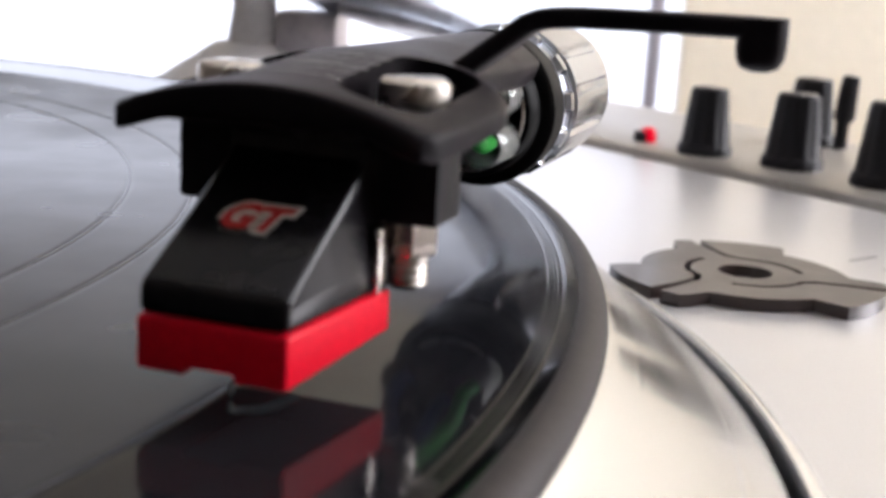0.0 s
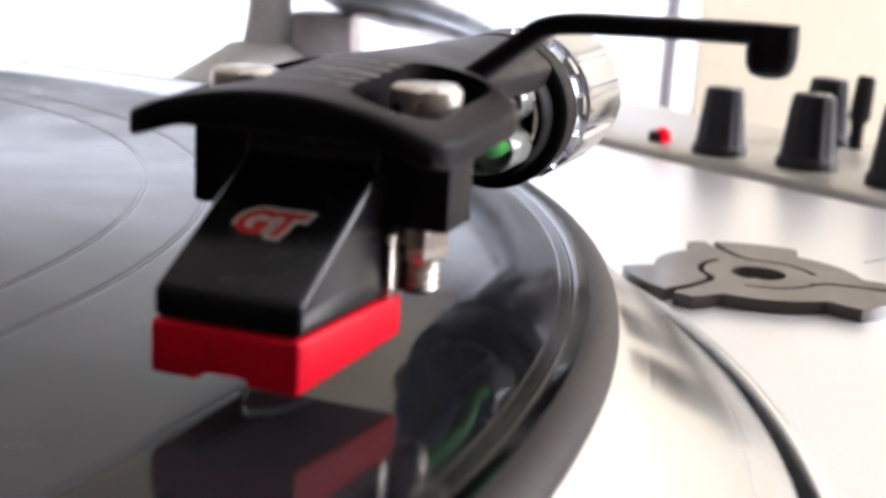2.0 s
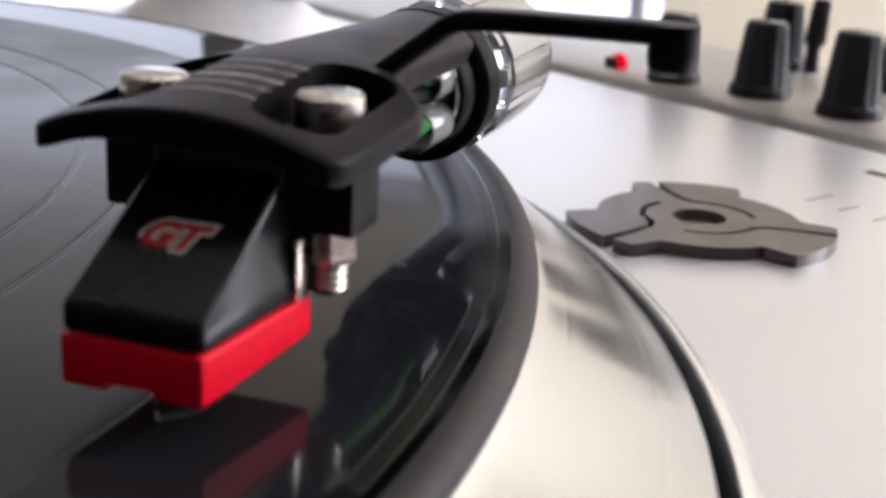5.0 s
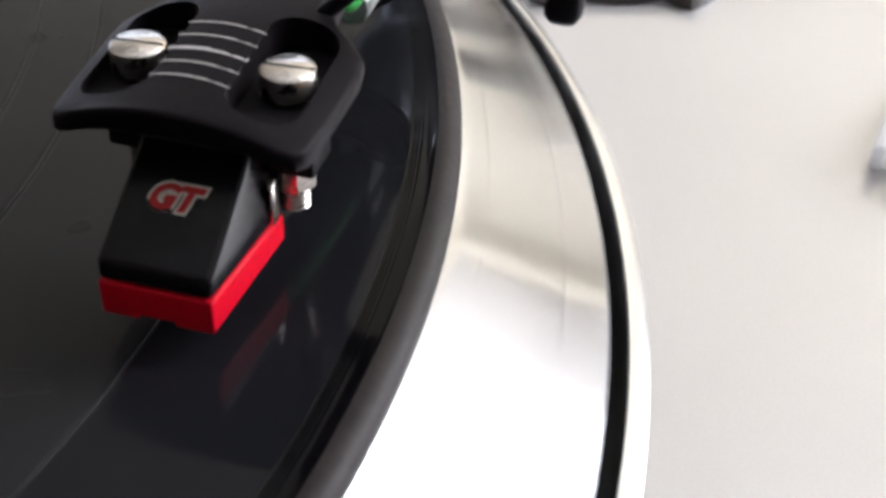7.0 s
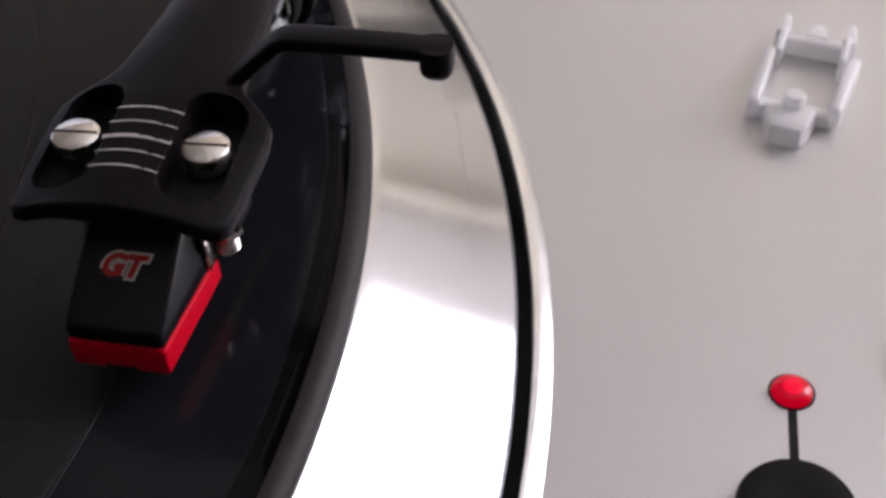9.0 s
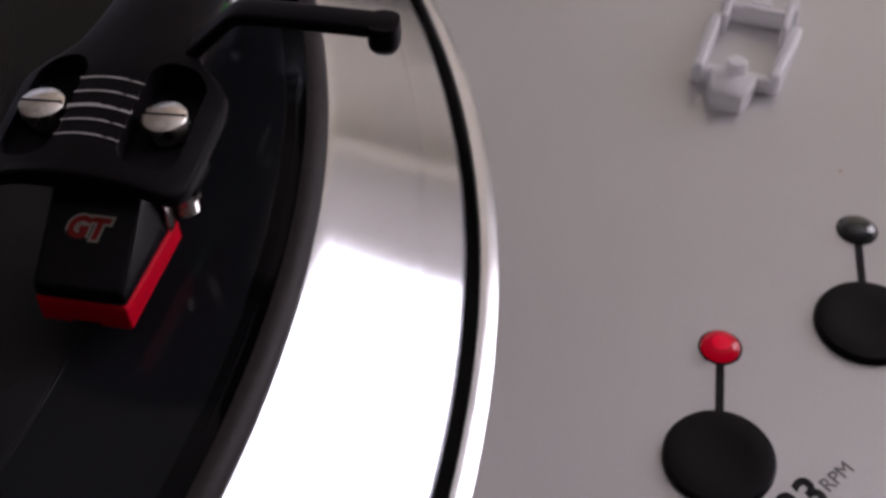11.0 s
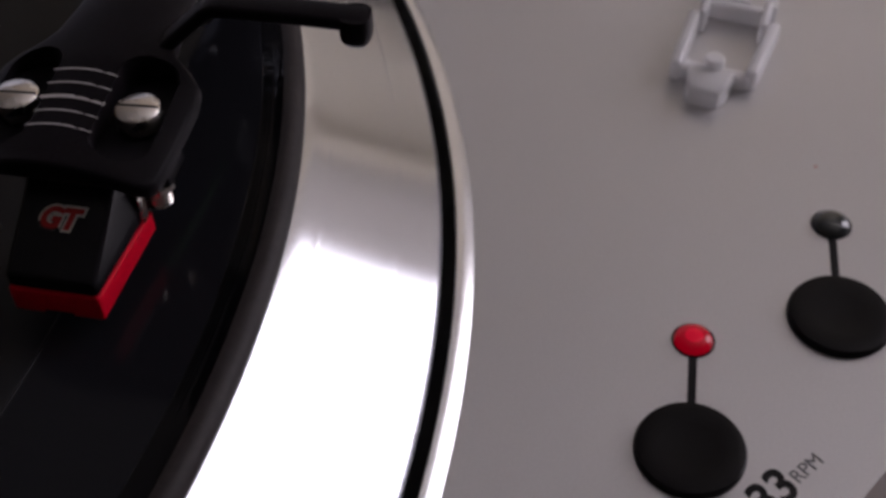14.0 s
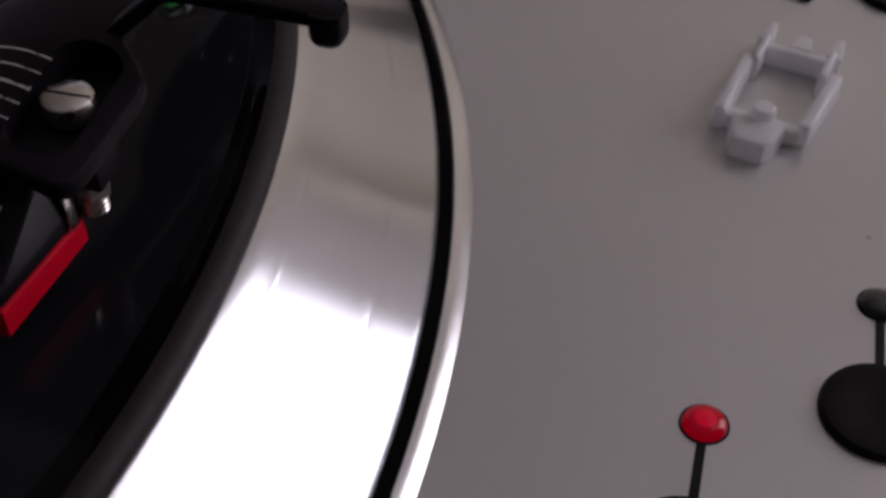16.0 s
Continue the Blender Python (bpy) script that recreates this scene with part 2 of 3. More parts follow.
def prism(points, z0, z1, bevel=0.0, segments=2):
    """A flat outline raised from z0 to z1; its upper rim may be rounded."""
    bm = bmesh.new()
    lo = [bm.verts.new((x, y, z0)) for x, y in points]
    hi = [bm.verts.new((x, y, z1)) for x, y in points]
    n = len(points)
    bm.faces.new(lo[::-1])
    top = bm.faces.new(hi)
    for k in range(n):
        bm.faces.new((lo[k], lo[(k + 1) % n], hi[(k + 1) % n], hi[k]))
    if bevel:
        bmesh.ops.bevel(bm, geom=list(top.edges), offset=bevel, segments=segments, affect="EDGES", profile=0.5)
    return bm


def loft(sections):
    """Skins a list of closed sections, each a list of (x, y, z) of the same length, and caps both ends."""
    bm = bmesh.new()
    rows = [[bm.verts.new(p) for p in s] for s in sections]
    n = len(rows[0])
    for a, b in zip(rows, rows[1:]):
        for k in range(n):
            bm.faces.new((a[k], a[(k + 1) % n], b[(k + 1) % n], b[k]))
    bm.faces.new(rows[0][::-1])
    bm.faces.new(rows[-1])
    return bm


def soften(bm, offset, segments=2, angle=25.0):
    bm.normal_update()
    edges = [e for e in bm.edges if len(e.link_faces) == 2 and e.calc_face_angle(0) > radians(angle)]
    bmesh.ops.bevel(bm, geom=edges, offset=offset, segments=segments, affect="EDGES", profile=0.5, clamp_overlap=True)
    return bm


def tube(points, radius, steps=16, taper=None):
    """A round bar along points, in mm; taper gives a radius for each point."""
    pts = [Vector(p) for p in points]
    sections = []
    side = None
    for k, p in enumerate(pts):
        d = (pts[min(k + 1, len(pts) - 1)] - pts[max(k - 1, 0)]).normalized()
        if side is None:
            side = d.orthogonal().normalized()
        side = (side - d * side.dot(d)).normalized()
        up = d.cross(side)
        r = taper[k] if taper else radius
        sections.append([p + side * (r * math.cos(a)) + up * (r * math.sin(a)) for a in (2 * math.pi * j / steps for j in range(steps))])
    return loft(sections)


def smooth_path(points, n=8):
    """Catmull-Rom points through the given ones."""
    p = [Vector(q) for q in points]
    p = [p[0] * 2 - p[1]] + p + [p[-1] * 2 - p[-2]]
    out = []
    for k in range(1, len(p) - 2):
        a, b, c, d = p[k - 1:k + 3]
        for j in range(n):
            t = j / n
            out.append(0.5 * ((2 * b) + (c - a) * t + (2 * a - 5 * b + 4 * c - d) * t * t + (3 * b - a - 3 * c + d) * t ** 3))
    out.append(p[-2])
    return out


def carve(ob, cutters, angle=35.0):
    """Cuts the given bmeshes (mm) out of ob for good."""
    gone = []
    for c in cutters:
        me = bpy.data.meshes.new("cut")
        bmesh.ops.recalc_face_normals(c, faces=c.faces)
        c.to_mesh(me)
        c.free()
        me.transform(Matrix.Scale(MM, 4))
        k = new("cut", me)
        k.parent = ob.parent
        mod = ob.modifiers.new("cut", "BOOLEAN")
        mod.object, mod.operation, mod.solver = k, "DIFFERENCE", "EXACT"
        gone.append(k)
    bpy.context.view_layer.update()
    me = bpy.data.meshes.new_from_object(ob.evaluated_get(bpy.context.evaluated_depsgraph_get()))
    ob.modifiers.clear()
    ob.data = me
    for k in gone:
        bpy.data.objects.remove(k)
    return finish(ob, angle)


def stadium(cx, cy, w, h, corner=None, n=8):
    """Outline of a rounded rectangle."""
    c = corner if corner is not None else w / 2
    out = []
    for sx, sy, a0 in ((1, 1, 0), (-1, 1, 90), (-1, -1, 180), (1, -1, 270)):
        for k in range(n + 1):
            a = radians(a0 + 90 * k / n)
            out.append((cx + sx * (w / 2 - c) + c * math.cos(a), cy + sy * (h / 2 - c) + c * math.sin(a)))
    return out


def lettering(text, size, mat, parent, m, name, thick=0.02, shear=0.0, bold=0.0):
    cu = bpy.data.curves.new(name, "FONT")
    cu.body, cu.size, cu.extrude, cu.shear, cu.offset = text, size, thick, shear, bold
    cu.align_x, cu.align_y = "CENTER", "CENTER"
    tmp = new("tmp", cu)
    bpy.context.view_layer.update()
    me = bpy.data.meshes.new_from_object(tmp.evaluated_get(bpy.context.evaluated_depsgraph_get()))
    bpy.data.objects.remove(tmp)
    me.transform(Matrix.Scale(MM, 4) @ m)
    me.materials.clear()
    me.materials.append(mat)
    ob = new(name, me)
    ob.parent = parent
    return ob


# ---- the room: table, floor, walls with two windows ----
def slab(name, x0, x1, y0, y1, z0, z1, mat, label, parent=None, bevel=0.0):
    ob = part(name, box(x0, x1, y0, y1, z0, z1, bevel), mat, parent, "", scale=1)
    return tagged(ob, label, "", "", "structure") if not parent else ob


Z_TABLE = -0.105
slab("floor", -4.1, 2.6, -4.6, 2.6, -0.95, -0.85, FLOOR, "brown wooden floor of the room")
slab("ceiling", -4.1, 2.6, -4.6, 2.6, 1.65, 1.75, CEILING, "plain white painted ceiling")
# out of view; their dark colour dims the fill on south-facing surfaces
slab("wall_west", -4.1, -4.0, -4.6, 2.6, -0.85, 1.65, TAUPE, "unseen plaster wall, kept dark taupe to cut bounced light")
slab("wall_south", -4.0, 2.5, -4.6, -4.5, -0.85, 1.65, TAUPE, "unseen plaster wall, kept dark taupe to cut bounced light")


def wall_with_window(name, label, along, fixed, thick, start, end, w0, w1, z0, z1, paint=CREAM):
    root = new(name)
    tagged(root, label, "wall", "", "structure")

    def piece(nm, a0, a1, b0, b1, mat=paint, inset=0.0, parent=root):
        f0, f1 = fixed + inset, fixed + thick - inset
        if along == "x":
            return slab(nm, a0, a1, f0, f1, b0, b1, mat, "", parent)
        return slab(nm, f0, f1, a0, a1, b0, b1, mat, "", parent)

    piece("wall_panel", start, w0, -0.85, 1.65)
    piece("wall_panel", w1, end, -0.85, 1.65)
    piece("wall_panel", w0, w1, -0.85, z0)
    piece("wall_panel", w0, w1, z1, 1.65)
    return piece


def window(name, label, along, fixed, w0, w1, z0, z1, posts):
    root = new(name)
    tagged(root, label, "window", "", "structure")

    def bar(nm, a0, a1, b0, b1):
        if along == "x":
            slab(nm, a0, a1, fixed, fixed + 0.05, b0, b1, FRAME, "", root, 0.004)
        else:
            slab(nm, fixed, fixed + 0.05, a0, a1, b0, b1, FRAME, "", root, 0.004)

    bar("window_sill", w0, w1, z0 + 0.002, z0 + 0.03)
    bar("window_head", w0, w1, z1 - 0.03, z1 - 0.002)
    for p in posts:
        bar("window_post", p - 0.009, p + 0.009, z0 + 0.03, z1 - 0.03)


wall_with_window("wall_north", "cream plaster wall with a wide bright window", "x", 1.5, 0.1, -4.0, 2.5, *NORTH)
window("window_1", "wide window with slim lilac-grey posts, overexposed daylight", "x", 1.52, *NORTH, POSTS)
wall_with_window("wall_east", "white plaster wall with a bright window", "y", 1.5, 0.1, -4.5, 1.5, *EAST, PLASTER)
window("window_2", "wide window with slim grey posts, overexposed daylight", "y", 1.52, *EAST, (EAST[0] + 0.02, EAST[1] - 0.02))
for nm, m in (("backdrop_north", pose((NORTH[0] + NORTH[1]) / 2, 1.75, 0.4, 90)), ("backdrop_east", pose(1.75, (EAST[0] + EAST[1]) / 2, 0.4, 90, 0, -90))):
    bm = bmesh.new()
    bmesh.ops.create_grid(bm, x_segments=1, y_segments=1, size=1.0)
    for v in bm.verts:
        v.co.x *= 2.3
        v.co.y *= 1.6
    ob = part(nm, bm, DAYLIGHT if nm.endswith("east") else DAYLIGHT_NORTH, scale=1)
    ob.matrix_world = m
    tagged(ob, "white overcast daylight outside the window", "backdrop", "", "structure")

# added curtain, out of view, drawn beside the bright window in soft folds
bm = bmesh.new()
rows = []
for k in range(61):
    y = CURTAIN_EDGE + 0.46 * k / 60
    x = 1.462 + 0.014 * math.sin(k * 0.62) + 0.007 * math.sin(k * 1.7 + 1.0)
    rows.append([bm.verts.new((x + d, y, z)) for d, z in ((0, -0.02), (0, 1.56), (0.003, 1.56), (0.003, -0.02))])
for a, b in zip(rows, rows[1:]):
    for j in range(4):
        bm.faces.new((a[j], a[(j + 1) % 4], b[(j + 1) % 4], b[j]))
bm.faces.new(rows[0])
bm.faces.new(rows[-1][::-1])
curtain = tagged(part("curtain", bm, CURTAIN, scale=1), "pale grey woven curtain, unseen, added to brighten the platter's reflection", "curtain")
part("curtain_rod", tube([(1462, 150, 1570), (1462, 1490, 1570)], 10), SATIN, curtain, "slim metal rod of the added, unseen curtain")

table = empty("table", pose(0, 0, 0), "brown wooden table under the turntable and the mixer", "table")
part("tabletop", box(-450, 700, -330, 420, -135, -105, 3), TABLE, table)
for x in (-420, 670):
    for y in (-300, 390):
        part("leg", box(x - 25, x + 25, y - 25, y + 25, -850, -135, 3), TABLE, table)

# ---- the turntable: plinth, platter, buttons ----
turntable = empty("turntable", at(0, 0, 0), "silver turntable with a polished aluminium platter", "turntable")
U, V = Vector((math.cos(radians(TURN)), math.sin(radians(TURN)), 0)), Vector((-math.sin(radians(TURN)), math.cos(radians(TURN)), 0))


def uv(u, v):
    p = U * u + V * v
    return p.x, p.y


def rot_outline(u0, u1, v0, v1, corner):
    return [uv(x, y) for x, y in stadium((u0 + u1) / 2, (v0 + v1) / 2, u1 - u0, v1 - v0, corner)]


FRONT, BACK, LEFT, RIGHT = -178.5, 182.0, -205.0, 247.0
R_GAP, R_LIP = 168.15, 170.5
deck = part("deck", prism(rot_outline(LEFT, RIGHT, FRONT, BACK, 14), -14, 0, 1.4, 3), PLINTH, turntable)
carve(deck, [lathe([(0, 6), (R_LIP, 6), (R_LIP, -9), (0, -9)], 256)], 12.0)
part("base", prism(rot_outline(LEFT + 3, RIGHT - 3, FRONT + 3, BACK - 3, 14), -92, -14.5, 0), PLINTH_SIDE, turntable)
for u in (LEFT + 40, RIGHT - 40):
    for v in (FRONT + 40, BACK - 40):
        foot = part("foot", lathe([(0, -105), (24, -105), (26, -102), (26, -92.5), (0, -92.5)], 32), RUBBER, turntable)
        foot.location = (*[c * MM for c in uv(u, v)], 0)
part("well", lathe([(0, -8.6), (R_LIP - 0.1, -8.6), (R_LIP - 0.1, -7.6), (0, -7.6)], 128), SHADOW_GAP, turntable)
part("lip", lathe([(R_GAP, -7.4), (R_LIP - 0.05, -7.4), (R_LIP - 0.05, 0.06), (R_LIP - 0.75, 0.65), (R_GAP + 0.6, 1.22), (R_GAP + 0.2, 1.25), (R_GAP, 1.0)], 256, True), LIP, turntable, "bright bevelled ring round the platter")
# the rim slopes down at about 40 degrees, a little steeper at the top
slope, z = [], 13.6
for k in range(31):
    slope.append((151.4 + 0.5 * k, z))
    z -= 0.5 * math.tan(radians(SLOPE[0] + (SLOPE[1] - SLOPE[0]) * k / 30))
    if k == 3:
        slope += [(153.1, slope[-1][1] - 0.15), (153.2, slope[-1][1] - 0.26)]
    if k == 20:
        slope += [(161.5, slope[-1][1] - 0.1), (161.62, slope[-1][1] - 0.19)]
platter = part("platter", lathe([(0, 13.6), (4, 13.6), (148.75, 13.6), (148.85, 14.5), (149.0, 14.68), (149.9, 14.72), (150.2, 14.6)] + slope + [(166.55, z - 0.1), (166.6, z - 0.4), (166.4, z - 1.4), (160, -7.4), (0, -7.4)], 256), PLATTER, turntable, "polished turned aluminium platter")

# the buttons
def button(x, y, rx):
    b = part("button", lathe([(rx, -2), (rx, 0.5), (rx - 0.25, 0.95), (rx - 1.2, 1.15), (rx * 0.5, 0.85), (0, 0.75)], 48), BUTTON, turntable, "round black button, slightly dished")
    b.location = (x * MM, y * MM, 0)
    return b


for (bx, by), (lx, ly), lens, tag in (((192.6, -36.1), (195.4, -20.8), LED_RED, "small glowing red indicator lamp"), ((213.15, -17.95), (215.75, -2.75), LED_OFF, "small unlit dark indicator lamp")):
    button(bx, by, 6.15)
    d = Vector((lx - bx, ly - by, 0))
    n = Vector((-d.y, d.x, 0)).normalized() * 0.5
    a, b = Vector((bx, by, 0)) + d * 0.30, Vector((lx, ly, 0))
    part("link_line", prism([(p.x, p.y) for p in (a - n, b - n, b + n, a + n)], -0.2, 0.05), BLACK_INK, turntable)
    led = part("indicator", lathe([(2.25, -1), (2.25, 0.25), (2.05, 0.65), (1.5, 0.95), (0.8, 1.12), (0, 1.16)], 32), lens, turntable, tag)
    led.location = (lx * MM, ly * MM, 0)
    if lens is LED_RED:
        core = part("lamp_core", lathe([(1.15, 0.9), (1.1, 1.06), (0.6, 1.17), (0, 1.2)], 32), LED_CORE, led, "bright red core of the lamp")
    rim = part("indicator_rim", lathe([(2.3, -0.5), (2.3, 0.12), (2.55, 0.12), (2.6, -0.5)], 32), BLACK_DARK, turntable)
    rim.location = (lx * MM, ly * MM, 0)
button(228.5, 60.5, 6.15)
led = part("indicator", lathe([(1.5, -1), (1.5, 0.4), (1.2, 0.9), (0, 1.2)], 24), LED_OFF, turntable, "small unlit dark indicator lamp")
led.location = (0.2149, 0.0578, 0)
part("printed_dot", lathe([(0.26, -0.1), (0.26, 0.04), (0, 0.04)], 16), FAINT_RED, turntable).location = (0.2162, 0.0080, 0)
TEXT_TURN = 39.0
lettering("33", 5.6, BLACK_INK, turntable, Matrix.Translation((200.5, -41.8, 0.04)) @ pose(0, 0, 0, 0, 0, TEXT_TURN), "speed_number", bold=0.16, shear=0.1)
lettering("RPM", 2.35, GREY_INK, turntable, Matrix.Translation((204.8, -38.7, 0.04)) @ pose(0, 0, 0, 0, 0, TEXT_TURN), "speed_unit")
lettering("45", 4.6, BLACK_INK, turntable, Matrix.Translation((222.2, -22.0, 0.04)) @ pose(0, 0, 0, 0, 0, TEXT_TURN), "speed_number", bold=0.16, shear=0.1)
lettering("RPM", 2.35, GREY_INK, turntable, Matrix.Translation((226.6, -19.4, 0.04)) @ pose(0, 0, 0, 0, 0, TEXT_TURN), "speed_unit")

# pitch fader: slot, cap, scale ticks
pitch = pose(0, 0, 0, 0, 0, TURN)
slot = part("fader_slot", box(231.0, 233.4, -62, -54, -1.0, 0.06, 0.0), BLACK_DARK, turntable)
slot.matrix_basis = pitch
for k in range(5):
    t = part("scale_tick", box(205.5, 210.5 if k % 2 else 212.5, -86 + 6.2 * k, -85.4 + 6.2 * k, -0.2, 0.05), FAINT_INK, turntable)
    t.matrix_basis = pitch

# ---- the record ----
record = empty("record", at(0, 0, 0), "black vinyl long-playing record on the platter", "record")
groove = [(52, 16.9)]
for r0, r1 in ((54, 68), (68.5, 87), (87.5, 103.9), (104.4, 110.6), (111.1, 129.8)):
    groove += [(r0, 16.95), (r0 + 0.12, 16.99), (r0 + 0.3, 17.0), (r0 + 0.6, 17.0), (r1 - 0.6, 17.0), (r1 - 0.3, 17.0), (r1 - 0.12, 16.99), (r1, 16.95)]
part("grooved_face", lathe(groove + [(130.2, 16.94)], 256), VINYL, record, "black grooved vinyl with fine track gaps", 80)
part("outer_groove_band", lathe([(130.2, 16.94), (130.5, 16.96), (131.2, 16.96), (136, 16.96), (142.5, 16.96), (145.2, 16.96)], 256), VINYL_OUTER, record, "outermost finely grooved band", 80)
lead = [(145.2, 16.96), (145.4, 16.925)]
for r in (145.5, 145.75, 146.05, 146.45):
    lead += [(r - 0.05, 16.925), (r, 16.938), (r + 0.05, 16.925)]
part("lead_in", lathe(lead + [(146.9, 16.925), (147.5, 16.93), (147.8, 16.97)], 256), VINYL_RIM, record, "smooth glossy lead-in band with a few spiral lines", 80)
part("edge", lathe([(147.8, 16.97), (148.3, 17.04), (148.9, 16.98), (149.5, 16.7), (150.0, 16.2), (150.25, 15.7), (150.3, 15.2), (149.9, 14.8), (20, 14.8), (20, 16.8), (52, 16.9)], 256), VINYL_EDGE, record, "rounded rim of the vinyl", 60)
for r in (68.25, 87.25, 104.15, 110.85, 130.0):
    part("track_gap", lathe([(r - 0.13, 16.97), (r - 0.1, 17.005), (r + 0.1, 17.005), (r + 0.13, 16.97)], 192), TRACK_GAP, record, "smooth bright gap between two tracks", 80)
part("paper_label", lathe([(3.6, 16.85), (3.6, 17.05), (51.5, 17.05), (51.8, 16.9)], 96), LABEL_PAPER, record, "pale paper centre label")
slipmat = part("slipmat", lathe([(3.6, 13.62), (148.5, 13.62), (148.5, 14.78), (3.6, 14.78)], 128, True), FELT)
tagged(slipmat, "thin black felt slipmat under the record", "slipmat")
spindle = part("spindle", lathe([(0, 24.5), (2.2, 24), (3.5, 22), (3.5, 13.6), (0, 13.6)], 32), CHROME, turntable, "chrome centre spindle")

# ---- tonearm, headshell and cartridge, in the headshell's own frame ----
HEAD = at(130.55, -16.7, 0, HEAD_TURN)
tonearm = empty("tonearm", HEAD, "silver S-shaped tonearm with a black headshell", "tonearm")


def crown(x, y):
    return 36.12 + 0.08 * min(y, 5.0) - 2.25 * (x / 10.5) ** 2


# top plate: outline half-width by y, crowned across
ZC = 29.8
SHIFT = 0.3
STATIONS = [(-9.2, 8.6), (-8.7, 9.8), (-7.6, 10.4), (-4, 10.7), (3.2, 10.9), (5.2, 10.6), (6.8, 9.2), (8.2, 7.4), (10, 6.4), (14, 6.0), (20, 5.6), (27, 5.25), (35.5, 5.0)]
sections = []
for y, h in STATIONS:
    n = 14
    top = [(SHIFT - h + 2 * h * k / n, y, crown(-h + 2 * h * k / n, y)) for k in range(n + 1)]
    f = min(1, max(0, (y - 9) / 24))
    top = [(x, y, z * (1 - f) + f * (ZC + math.sqrt(max(0.0, 6.85 ** 2 - x * x)))) for x, _, z in top]
    bot = [(x * (1 - 0.12 * f), y, min(33.0, z - 1.75) - 0.3 * f) for x, _, z in reversed(top)]
    sections.append(top + bot)
shell = part("headshell_plate", soften(loft(sections), 0.6, 3, 40), BLACK, tonearm, "black lacquered crowned headshell plate")
carve(shell, [prism(stadium(s * 6.1, 0.1, 5.9, 14.2, 2.8), 25, 45) for s in (-1, 1)])
part("slot_floor", box(-9.2, 9.2, -7.3, 7.3, 32.55, 33.06, 0.15), BLACK_DARK, tonearm)
for s in (-1, 1):
    part("screw", lathe([(0, 35.6), (1.95, 35.6), (2.25, 35.35), (2.3, 35.0), (2.3, 33.4), (1.3, 33.3), (1.3, 22.6), (0.9, 22.2), (0, 22.2)], 32), NICKEL, tonearm, "slotted nickel screw").location = (s * 6.35 * MM, 0, 0)
    t = part("screw_slot", box(-2.1, 2.1, -0.15, 0.15, 35.2, 35.62), BLACK_DARK, tonearm)
    t.location = (s * 6.35 * MM, 0, 0)
    t.rotation_euler.z = radians(4)
    part("nut", lathe([(1.25, 24.5), (1.85, 24.5), (2.0, 24.75), (2.0, 26.65), (1.25, 26.65)], 6, True), NICKEL, tonearm, "nickel hexagon nut", 20).location = (s * 6.35 * MM, 0, 0)
    part("thread", lathe([(1.0, 22.3 + 0.0)] + [(1.42 if k % 2 else 1.2, 22.4 + 0.25 * k) for k in range(9)] + [(1.0, 24.7)], 24), NICKEL, tonearm, "screw thread end").location = (s * 6.35 * MM, 0, 0)
# white guide lines printed on the plate
for k, (y, w) in enumerate(((3.3, 0.22), (1.35, 0.22), (-0.6, 0.5), (-2.5, 0.22), (-4.4, 0.22))):
    bm = bmesh.new()
    rows = []
    for j in range(13):
        x = -3.35 + 6.7 * j / 12
        bow = 0.35 * (1 - (x / 3.35) ** 2)
        rows.append([bm.verts.new((x, y + bow + d, crown(x, y) + 0.035)) for d in (-w / 2, w / 2)])
    for a, b in zip(rows, rows[1:]):
        bm.faces.new((a[0], b[0], b[1], a[1]))
    part("guide_line", bm, GUIDE_INK, tonearm)

# neck end: bulkhead, socket ring, locking collar
def along_y(bm, z):
    bmesh.ops.rotate(bm, verts=bm.verts, cent=(0, 0, 0), matrix=Matrix.Rotation(radians(-90), 3, "X"))
    bmesh.ops.translate(bm, verts=bm.verts, vec=(0, 0, z))
    return bm


part("bulkhead", along_y(lathe([(0, 33.5), (4.7, 33.5), (4.85, 30.7), (5.5, 30.7), (5.75, 31.0), (5.85, 33.4), (6.6, 33.6), (6.95, 34.0), (6.95, 36.8), (6.7, 37.2), (0, 37.2)], 64), ZC), NECK_BLACK, tonearm, "round black bulkhead of the headshell")
part("contact_ring", along_y(lathe([(4.75, 30.8), (4.95, 30.45), (5.2, 30.6), (5.2, 31.6), (4.75, 31.6)], 48, True), ZC), NICKEL, tonearm)
part("rubber_ring", along_y(lathe([(5.5, 37.25), (6.6, 37.25), (6.85, 37.8), (6.6, 38.4), (5.5, 38.4)], 48, True), ZC), RUBBER, tonearm)
collar_bm = bmesh.new()
rows = []
NC = 144


def cut(k, tooth, groove_depth):
    """Depth of the notches (broad) and of the flutes (narrow) at step k round the collar."""
    return (tooth if (k // 6) % 2 else 0.0) + (groove_depth if k % 12 in (4, 5, 6) else 0.0)


for y, r, tooth, flute in ((38.5, 5.9, 0, 0), (38.5, 6.7, 0.4, 0), (38.9, 7.2, 0.65, 0), (40.0, 7.2, 0.65, 0), (40.3, 6.8, 0, 0), (41.2, 6.8, 0, 0), (41.5, 7.2, 0, 0.1), (42.5, 7.25, 0, 0.45), (52.5, 7.25, 0, 0.45), (54.0, 7.2, 0, 0.05), (56.0, 7.0, 0, 0), (58.5, 5.8, 0, 0), (59.0, 4.0, 0, 0), (59.0, 0.01, 0, 0)):
    rows.append([collar_bm.verts.new(((r - cut(k, tooth, flute)) * math.cos(2 * math.pi * k / NC), y, ZC + (r - cut(k, tooth, flute)) * math.sin(2 * math.pi * k / NC))) for k in range(NC)])
